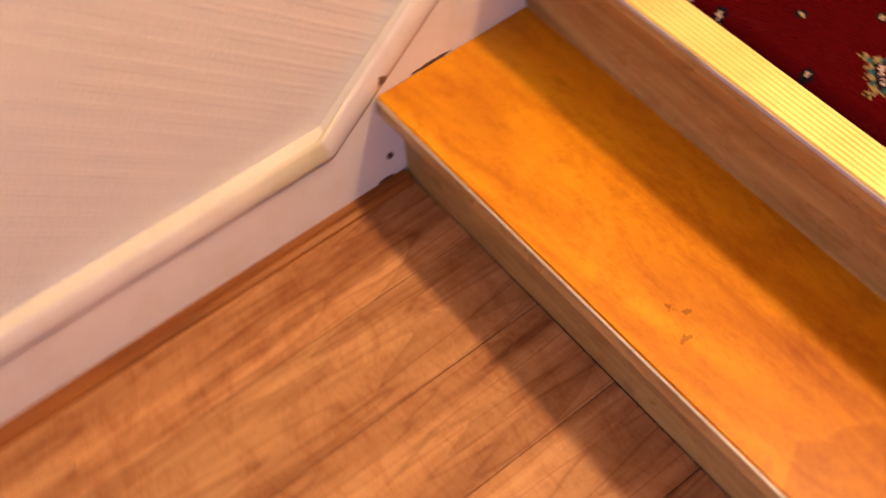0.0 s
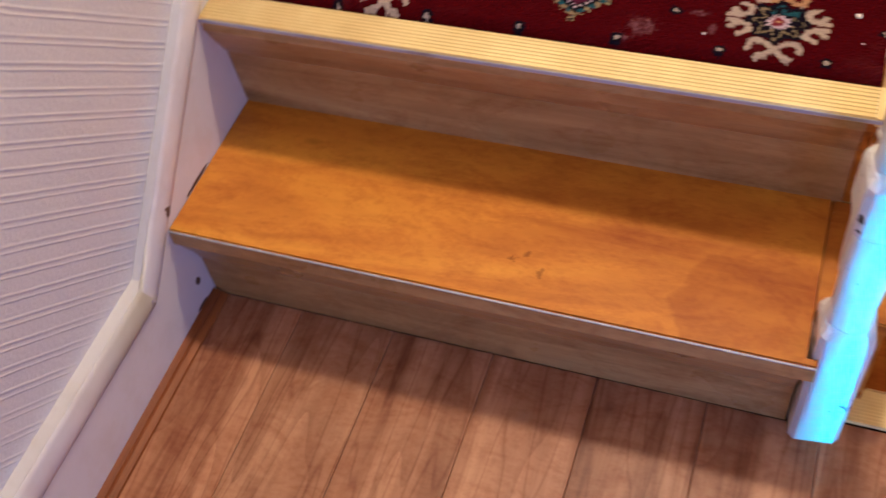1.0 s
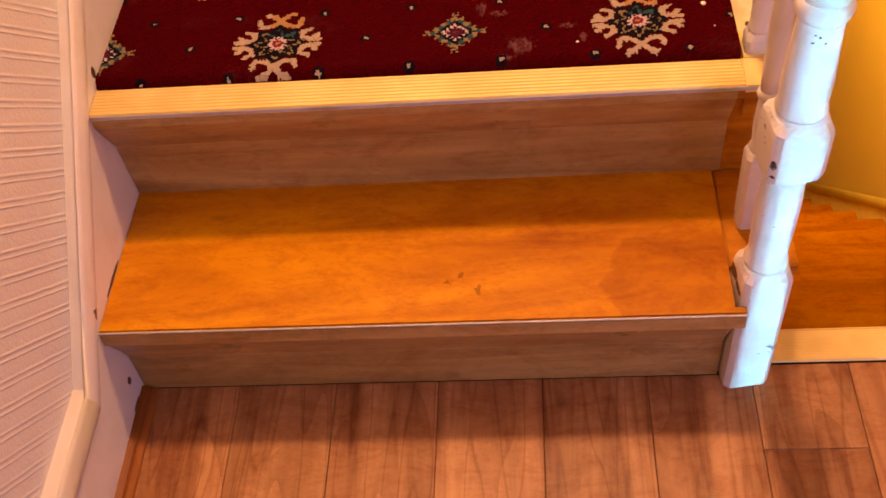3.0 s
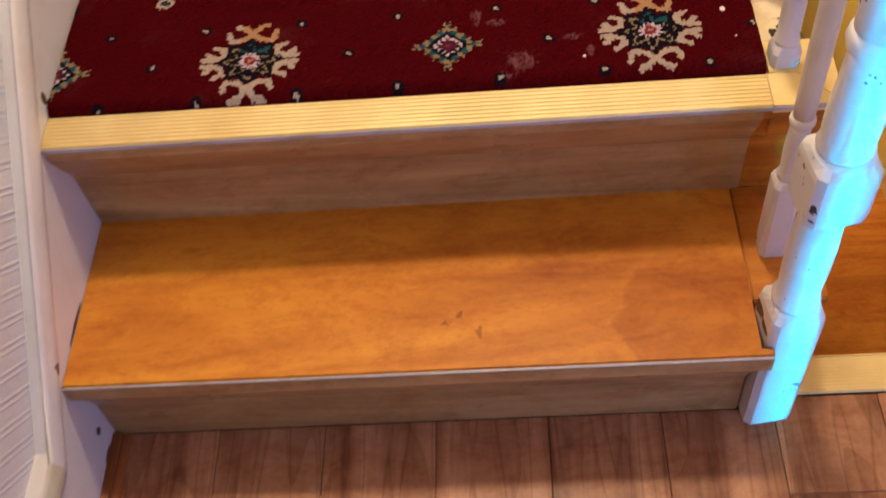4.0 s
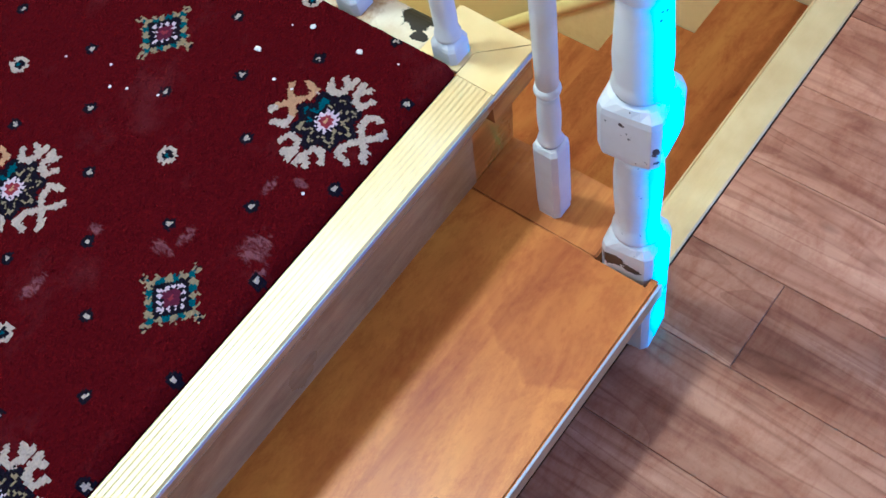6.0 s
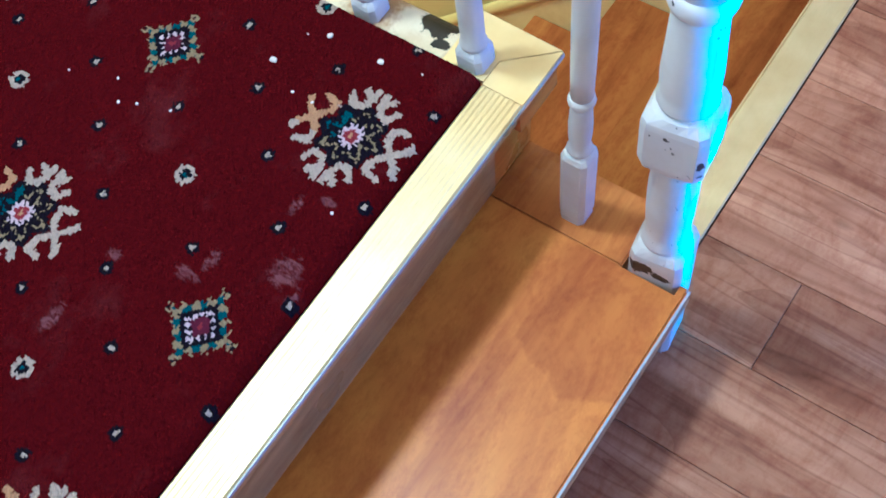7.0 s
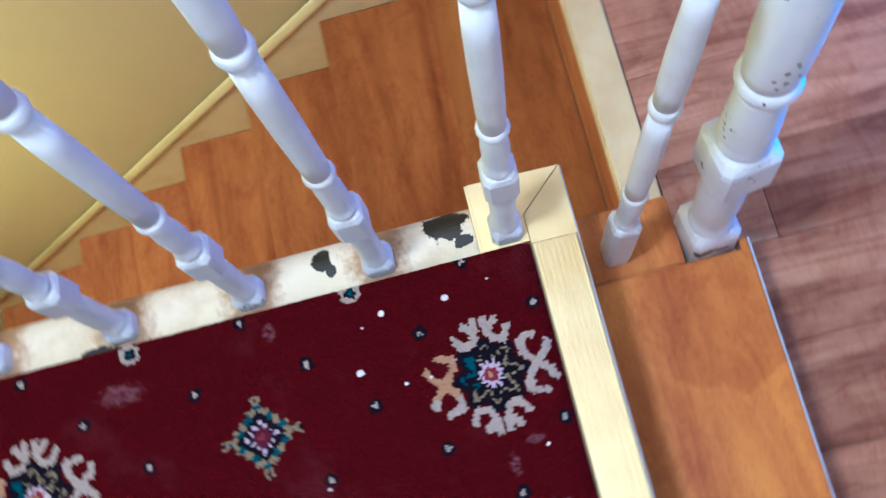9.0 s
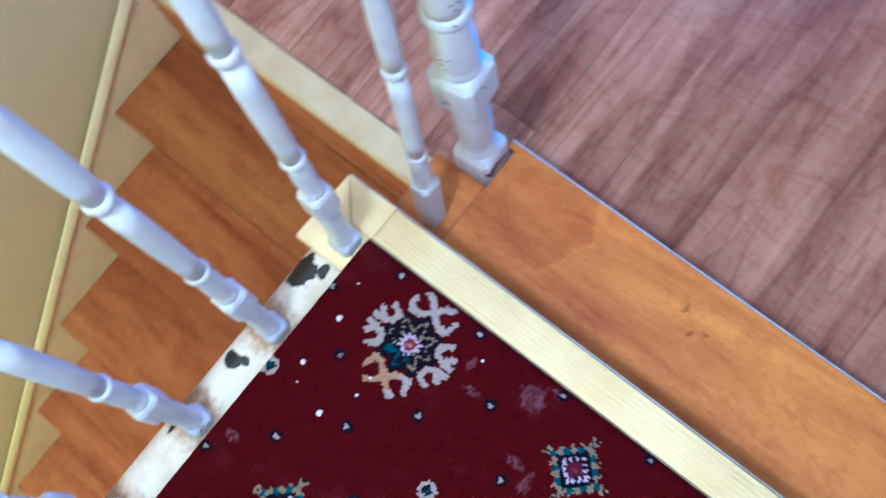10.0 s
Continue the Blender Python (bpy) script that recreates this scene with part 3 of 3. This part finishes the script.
# thin pale strip: the highlight on the tread's front edge, as colour
part("edge_highlight", block(0.001, 0.7795, -0.0021, 0.0006, TREAD_Z - 0.0019, TREAD_Z - 0.0006, bevel=0.0003), PALE, lower_step, "pale strip painted as the front edge's highlight")

upper_step = thing("upper_step", "grey-brown laminate riser under a ribbed brass-coloured nosing", "step", group="steps up to the landing")
part("riser", prism([(0.1975, 0.3455), (0.1965, 0.330), (0.210, 0.302), (0.228, 0.268), (0.236, TREAD_Z), (0.250, TREAD_Z), (0.250, 0.3455)], "x", 0.001, 0.778), RISER, upper_step)
part("end_riser", prism([(0.1985, 0.3455), (0.1975, 0.330), (0.211, 0.302), (0.229, 0.268), (0.2372, TREAD_Z), (0.262, TREAD_Z), (0.262, 0.3455)], "x", 0.7785, 0.850), END, upper_step, "dark brown end of the riser")


def ribbed(y0, y1, z, lip, x0, x1, front=-1, ribs=7, deep=0.0005):
    """A metal angle nosing: fine ribs along its top and a rounded lip at its front edge."""
    w = y1 - y0
    pts = []
    edge, inner = (y0, y1) if front < 0 else (y1, y0)
    d = 1 if front < 0 else -1
    pts += [(edge + d * 0.003, z - lip), (edge, z - lip), (edge, z - 0.003), (edge + d * 0.002, z)]
    step = (w - 0.008) / ribs
    for k in range(ribs):
        y = edge + d * (0.004 + k * step)
        pts += [(y + d * step * 0.12, z), (y + d * step * 0.28, z - deep), (y + d * step * 0.62, z - deep), (y + d * step * 0.82, z)]
    pts += [(inner - d * 0.002, z), (inner, z - 0.003), (edge + d * 0.003, z - 0.003)]
    return prism(pts, "x", x0, x1)


nosing = thing("stair_nosing", "pale gold ribbed metal nosing along the carpet's edge", "stair nosing")
NOSE = TOP + 0.004


def falling(bm):
    """A slight fall of the plate towards its front edge."""
    for v in bm.verts:
        v.co.z -= max(0.0, 0.2405 - v.co.y) * 0.045
    return bm


part("ribbed_strip", falling(ribbed(0.194, 0.2405, NOSE, 0.008, 0.001, 0.7855, deep=0.0009)), BRASS, nosing)
# pale strip in place of daylight reflected by the metal lip
part("front_lip", falling(block(0.001, 0.8575, 0.1925, 0.1938, NOSE - 0.0065, NOSE - 0.0012, bevel=0.0004)), PALE, nosing, "front lip coloured pale like a daylight glint")
part("corner_plate", falling(prism([(0.786, 0.194), (0.8575, 0.194), (0.816, 0.2395), (0.786, 0.2395)], "z", NOSE - 0.003, NOSE)), BRASS, nosing)
part("side_plate", falling(prism([(0.858, 0.195), (0.860, 0.287), (0.789, 0.287), (0.789, 0.2405), (0.8165, 0.2405)], "z", NOSE - 0.003, NOSE)), BRASS, nosing)
part("lip", falling(block(0.786, 0.8575, 0.194, 0.197, NOSE - 0.011, NOSE - 0.0032)), BRASS, nosing)
part("lip", falling(block(0.8550, 0.8578, 0.1975, 0.287, NOSE - 0.011, NOSE - 0.0032)), BRASS, nosing)
part("end_lip", block(0.789, 0.8595, 0.2872, 0.290, NOSE - 0.009, NOSE - 0.001), BRASS, nosing)
tagged(part("corner_block", block(0.7872, 0.8535, 0.2, 0.286, 0.30, NOSE - 0.0095), END), "brown timber block under the nosing's corner", "trim", kind="structure")

low_nosing = thing("stair_nosing", "pale gold ribbed metal nosing at the head of the stairs", "stair nosing")
part("ribbed_strip", ribbed(0.0485, 0.099, 0.004, 0.006, 0.832, RIGHT - 0.001, front=1, ribs=9, deep=0.0002), BRASS, low_nosing)
part("lip", block(0.852, RIGHT - 0.001, 0.0992, 0.1015, -0.0165, 0.0025, bevel=0.0006), BRASS, low_nosing)

# ---- descending stairs ----
for k in range(12):
    z = -0.185 - k * RISE
    front = 0.282 + k * GOING
    back_y = front - GOING if k else 0.104
    left = 0.838 if k else 0.851
    step = thing("stair_step", "orange-brown laminate stair tread going down beside the wall", "step", group="stairs going down")
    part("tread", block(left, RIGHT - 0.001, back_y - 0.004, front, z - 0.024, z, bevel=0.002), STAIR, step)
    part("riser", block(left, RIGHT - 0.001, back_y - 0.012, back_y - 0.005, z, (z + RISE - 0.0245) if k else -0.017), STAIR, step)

# ---- balustrade ----
cap_pts = [(0.7865, 0.31), (0.7865, 0.351)] + [(0.8185 + 0.0255 * math.sin(a), 0.3265 + 0.0245 * math.cos(a)) for a in [i * math.pi / 16 for i in range(0, 11)]] + [(0.835, 0.318), (0.83, 0.31)]
cap = prism(cap_pts, "y", 0.2905, 3.2)
tagged(part("balustrade_cap", cap, CAP, smooth=False), "cream painted timber capping, flaking to dark wood", "capping", kind="structure")

newel = thing("newel_post", "white painted turned newel post with chipped edges", "newel post", (0.7965, 0.0425, 0.0))
newel.rotation_euler = (radians(0.4), radians(0.8), radians(7))


def raised(rings):
    return [(0.010 + 1.03 * z if z else 0.0, r, sq) for z, r, sq in rings]


part("base_block", turned(raised([(0.0, 0.0305, 1), (0.185, 0.0305, 1), (0.194, 0.0300, 0.9), (0.203, 0.0275, 0.35), (0.206, 0.0262, 0)]), 24, 0.94), NEWEL, newel)
part("neck", turned(raised([(0.206, 0.0262, 0), (0.211, 0.0272, 0), (0.216, 0.0240, 0), (0.232, 0.0235, 0), (0.266, 0.0252, 0), (0.302, 0.0255, 0), (0.334, 0.0235, 0), (0.347, 0.0232, 0)]), 24, 0.94), NEWEL, newel, smooth=True)
part("middle_block", turned(raised([(0.347, 0.0232, 0), (0.352, 0.0290, 0.3), (0.358, 0.0315, 0.92), (0.364, 0.0323, 1), (0.414, 0.0323, 1), (0.421, 0.0316, 0.92), (0.429, 0.0290, 0.3), (0.432, 0.0262, 0)]), 24, 0.94), NEWEL, newel)
part("vase", turned(raised([(0.432, 0.0255, 0), (0.437, 0.0280, 0), (0.443, 0.0252, 0), (0.452, 0.0262, 0), (0.470, 0.0268, 0), (0.498, 0.0252, 0), (0.532, 0.0235, 0), (0.543, 0.0232, 0)]), 24, 0.94), NEWEL, newel, smooth=True)
part("collar", turned(raised([(0.543, 0.0232, 0), (0.547, 0.0270, 0), (0.554, 0.0290, 0), (0.561, 0.0275, 0), (0.565, 0.0245, 0)]), 24, 0.94), NEWEL, newel, smooth=True)
part("shaft", turned(raised([(0.565, 0.0245, 0), (0.58, 0.0255, 0), (0.61, 0.0270, 0), (0.68, 0.0270, 0), (0.76, 0.0255, 0), (0.88, 0.0240, 0), (0.98, 0.0235, 0)]), 24, 0.94), NEWEL, newel, smooth=True)


def baluster(place, foot, label, tilt=1.3):
    """A turned spindle. foot: with a small square foot and a neck below its square block, else standing on the block."""
    ob = thing("baluster", label, "baluster", place, group="balusters")
    ob.rotation_euler = (radians(tilt), radians(-0.3), 0) if foot else (radians(2.6), radians(-0.8), 0)
    z = 0.0
    if foot:
        part("foot", turned([(0.0, 0.0185, 1), (0.018, 0.0185, 1), (0.022, 0.0178, 0.6), (0.027, 0.0158, 0)], 16, 0.83), FOOT, ob)
        part("neck", turned([(0.027, 0.0158, 0), (0.031, 0.0165, 0), (0.035, 0.0142, 0), (0.065, 0.0146, 0), (0.105, 0.0146, 0), (0.122, 0.0134, 0)], 16, 0.83), WHITE, ob, smooth=True)
        z = 0.122
    tall = 0.062 if foot else 0.132
    part("square_block", turned([(z, 0.0138 if foot else 0.0175, 0 if foot else 1), (z + 0.006, 0.0165, 0.5 if foot else 1), (z + 0.012, 0.0182, 1), (z + tall - 0.008, 0.0182, 1), (z + tall - 0.002, 0.0165, 0.5), (z + tall, 0.0148, 0)], 16, 0.83), WHITE, ob)
    z += tall
    part("vase", turned([(z, 0.0138, 0), (z + 0.004, 0.0158, 0), (z + 0.008, 0.0142, 0), (z + 0.013, 0.0125, 0), (z + 0.03, 0.0140, 0), (z + 0.05, 0.0142, 0), (z + 0.072, 0.0128, 0), (z + 0.08, 0.0124, 0)], 16, 0.83), WHITE, ob, smooth=True)
    part("collar", turned([(z + 0.08, 0.0124, 0), (z + 0.083, 0.0148, 0), (z + 0.087, 0.0160, 0), (z + 0.091, 0.0150, 0), (z + 0.094, 0.0128, 0)], 16, 0.83), WHITE, ob, smooth=True)
    z += 0.094
    part("shaft", turned([(z, 0.0128, 0), (z + 0.03, 0.0134, 0), (z + 0.09, 0.0140, 0), (z + 0.15, 0.0138, 0), (z + 0.2, 0.0124, 0)], 16, 0.83), WHITE, ob, smooth=True)
    part("collar", turned([(z + 0.2, 0.0124, 0), (z + 0.203, 0.0150, 0), (z + 0.208, 0.0160, 0), (z + 0.213, 0.0150, 0), (z + 0.217, 0.0128, 0)], 16, 0.83), WHITE, ob, smooth=True)
    z += 0.217
    part("upper_shaft", turned([(z, 0.0128, 0), (z + 0.03, 0.0140, 0), (z + 0.08, 0.0142, 0), (z + 0.14, 0.0130, 0), (z + 0.2, 0.0122, 0)], 16, 0.83), WHITE, ob, smooth=True)
    return ob


baluster((0.800, 0.146, TREAD_Z - 0.001), False, "white painted turned baluster standing on the lower step")
first = baluster((0.8065, 0.2605, NOSE), True, "white painted turned baluster on the landing's corner plate")
spindle = baluster((0.808, 0.3885, 0.3505), True, "white painted turned baluster with a grubby foot on the capping", 0.2)
for k in range(1, 9):
    copy_thing(spindle, pose(0.808, 0.3885 + 0.1315 * k, 0.3505, 0.2, -0.3, 0))

# ---- carpet ----
PITCH, BX, BY, SKEW = 0.2235, 0.671, 0.308, 0.018
PILE = 0.3645


def near_line(u, v, pts):
    best = 9.0
    for (a, b), (c, d) in zip(pts, pts[1:]):
        ex, ey = c - a, d - b
        t = max(0.0, min(1.0, ((u - a) * ex + (v - b) * ey) / (ex * ex + ey * ey + 1e-12)))
        best = min(best, math.hypot(u - a - t * ex, v - b - t * ey))
    return best


HOOKS = [[(0.044, 0.0), (0.034, 0.012), (0.033, 0.024), (0.046, 0.027)], [(0.044, 0.0), (0.056, 0.010), (0.058, 0.017)]]
LOBES = [[(0.053, 0.005), (0.042, 0.005), (0.032, 0.010), (0.030, 0.020), (0.040, 0.025)], [(0.041, 0.006), (0.050, 0.015)]]


def flower(u, v):
    """The large eight-armed motif; u points towards the landing, v across it."""
    r = math.hypot(u, v)
    a, b = abs(u), abs(v)
    if min(near_line(a, b, h) for h in HOOKS) < 0.0037 or min(near_line(b, a, h) for h in LOBES) < 0.0036:
        return 3 if u > 0.03 and u > b and v > -0.012 else 2
    ang = math.atan2(v, u)
    star = 0.0225 + 0.0065 * math.cos(8 * ang)
    if r < 0.0028:
        return 3
    if r < 0.0072:
        return 8
    if r < 0.0100:
        return 5
    if r < 0.0128:
        return 1 if int((ang + math.pi) * 4.0) % 2 else 5
    if abs(r - star + 0.001) < 0.0017:
        return 4 if u > 0.010 and v > -0.012 else 7
    if r < star:
        return 4 if u > 0.013 and v > 0.002 else 1
    return 1 if r < 0.0325 + 0.004 * math.cos(8 * ang) else 0


def diamond(u, v):
    a, b = abs(u), abs(v)
    d = a + b
    if d < 0.0035:
        return 8
    if d < 0.0115:
        return 6
    if d < 0.0180:
        return 5 if int((a - b + 1) / 0.0046) % 2 == 0 else 1
    if d < 0.0245:
        return 1
    if d < 0.0325:
        return 4 if int((a - b + 1) / 0.0105) % 2 == 0 else 7
    if d < 0.0365:
        return 7 if int((a - b + 1) / 0.0052) % 3 == 0 else 0
    if max(a, b) < 0.0395 and min(a, b) < 0.0042:
        return 7 if min(a, b) > 0.0016 else 1
    return 0


def small(u, v):
    r = math.hypot(u, v) + 0.0008 * math.cos(8 * math.atan2(v, u))
    return 4 if r < 0.002 else 1 if r < 0.0056 else 2 if r < 0.0105 else 0


def dot(u, v):
    r = math.hypot(u, v)
    return 2 if r < 0.0028 else 1 if r < 0.0068 else 0


def colour_at(x, y):
    x, y = x - BX, y - BY
    i, j = (x + SKEW * y) / PITCH, (y - SKEW * x) / PITCH
    i0, j0 = round(i), round(j)
    u, v = (j - j0) * PITCH, (i - i0) * PITCH
    c = flower(u, v) if (i0 + j0) % 2 == 0 else diamond(u, v)
    if c:
        return c
    ih, jh = math.floor(i) + 0.5, math.floor(j) + 0.5
    u, v = (j - jh) * PITCH, (i - ih) * PITCH
    c = small(u, v)
    if c:
        return c
    iq, jq = round(i * 2 - 0.5) / 2 + 0.25, round(j * 2 - 0.5) / 2 + 0.25
    c = dot((j - jq) * PITCH, (i - iq) * PITCH)
    if c:
        return c
    ia, ja = round(i * 2) / 2, round(j * 2) / 2
    if (ia % 1 == 0.5) != (ja % 1 == 0.5):
        return dot((j - ja) * PITCH, (i - ia) * PITCH)
    return 0


rng = random.Random(7)
x0, x1, y0, y1 = 0.001, EDGE - 0.001, 0.2412, 3.87
verts, faces, slots = [], [], []


def tufts(ya, yb, cell, front):
    """A stretch of pile in small square tufts, each of one colour; its front edge rolls down to the nosing."""
    nx, ny, start = int((x1 - x0) / cell), int((yb - ya) / cell), len(verts)
    for j in range(ny + 1):
        for i in range(nx + 1):
            jig = cell * 0.24 if 0 < i < nx and 0 < j < ny else 0.0
            roll = 0.0105 * max(0.0, 1 - j * cell / 0.012) ** 2 if front else 0.0
            verts.append((x0 + (x1 - x0) * i / nx + rng.uniform(-jig, jig), ya + (yb - ya) * j / ny + rng.uniform(-jig, jig), PILE + rng.uniform(-0.0009, 0.0009) - roll))
    for j in range(ny):
        for i in range(nx):
            k = start + j * (nx + 1) + i
            faces.append((k, k + 1, k + nx + 2, k + nx + 1))
            slots.append(colour_at(x0 + (x1 - x0) * (i + 0.5) / nx + rng.gauss(0, 0.0006), ya + (yb - ya) * (j + 0.5) / ny + rng.gauss(0, 0.0006)))


tufts(y0, 1.25, 0.0021, True)
tufts(1.25, y1, 0.006, False)
k = len(verts)
verts += [(x0, y0, 0.3508), (x1, y0, 0.3508), (x1, 3.88, 0.3508), (x0, 3.88, 0.3508)]
faces.append((k, k + 3, k + 2, k + 1))
slots.append(0)
me = bpy.data.meshes.new("carpet")
me.from_pydata(verts, [], faces)
for m in WOOL:
    me.materials.append(m)
me.polygons.foreach_set("material_index", slots)
me.update()
tagged(new("carpet", me), "dark red patterned wool carpet with cream medallions", "carpet", kind="structure")

# ---- crumbs on the carpet ----
crumb_places = [(0.753, 0.396), (0.753, 0.333), (0.702, 0.427), (0.682, 0.387), (0.761, 0.290), (0.744, 0.417), (0.606, 0.551), (0.585, 0.531), (0.593, 0.513), (0.604, 0.478), (0.682, 0.363), (0.588, 0.603), (0.596, 0.273)]
for q, (x, y) in enumerate(crumb_places):
    r = 0.0042 if q < 3 else rng.uniform(0.0012, 0.0022)
    bm = bmesh.new()
    bmesh.ops.create_icosphere(bm, subdivisions=1, radius=r)
    for v in bm.verts:
        v.co *= rng.uniform(0.7, 1.2)
        v.co.z *= 0.5
    ob = tagged(part("plaster_crumb", bm, DUST), "small pale crumb of plaster lying on the carpet", "debris", group="crumbs on the carpet")
    ob.location = (x, y, PILE + r * 0.3)

# ---- floor planks ----
joints = [-0.134, 0.0, 0.133, 0.265, 0.402, 0.539, 0.675, 0.808, 0.934, 1.068, 1.202, 1.336, 1.470, 1.492]
GAP = 0.0007
for c, (a, b) in enumerate(zip(joints, joints[1:])):
    top = 0.0335 if b < 0.82 else 0.047
    if abs(a - 0.808) < 0.01:
        cuts = [top, -0.0785, -0.80, -1.60]
    else:
        y = top - rng.uniform(0.78, 1.25)
        if abs(a - 0.934) < 0.01:
            y = top - 0.86
        cuts = [top, y]
        while cuts[-1] > -1.6:
            cuts.append(max(-1.6, cuts[-1] - 0.86))
    for hi, lo in zip(cuts, cuts[1:]):
        if hi - lo < 0.02:
            continue
        bm = block(a + GAP / 2, b - GAP / 2, lo + GAP / 2, hi - GAP / 2, -0.005, rng.uniform(-0.0003, 0.0003), bevel=0.0008, segs=1)
        part("plank", bm, PLANK, floor)
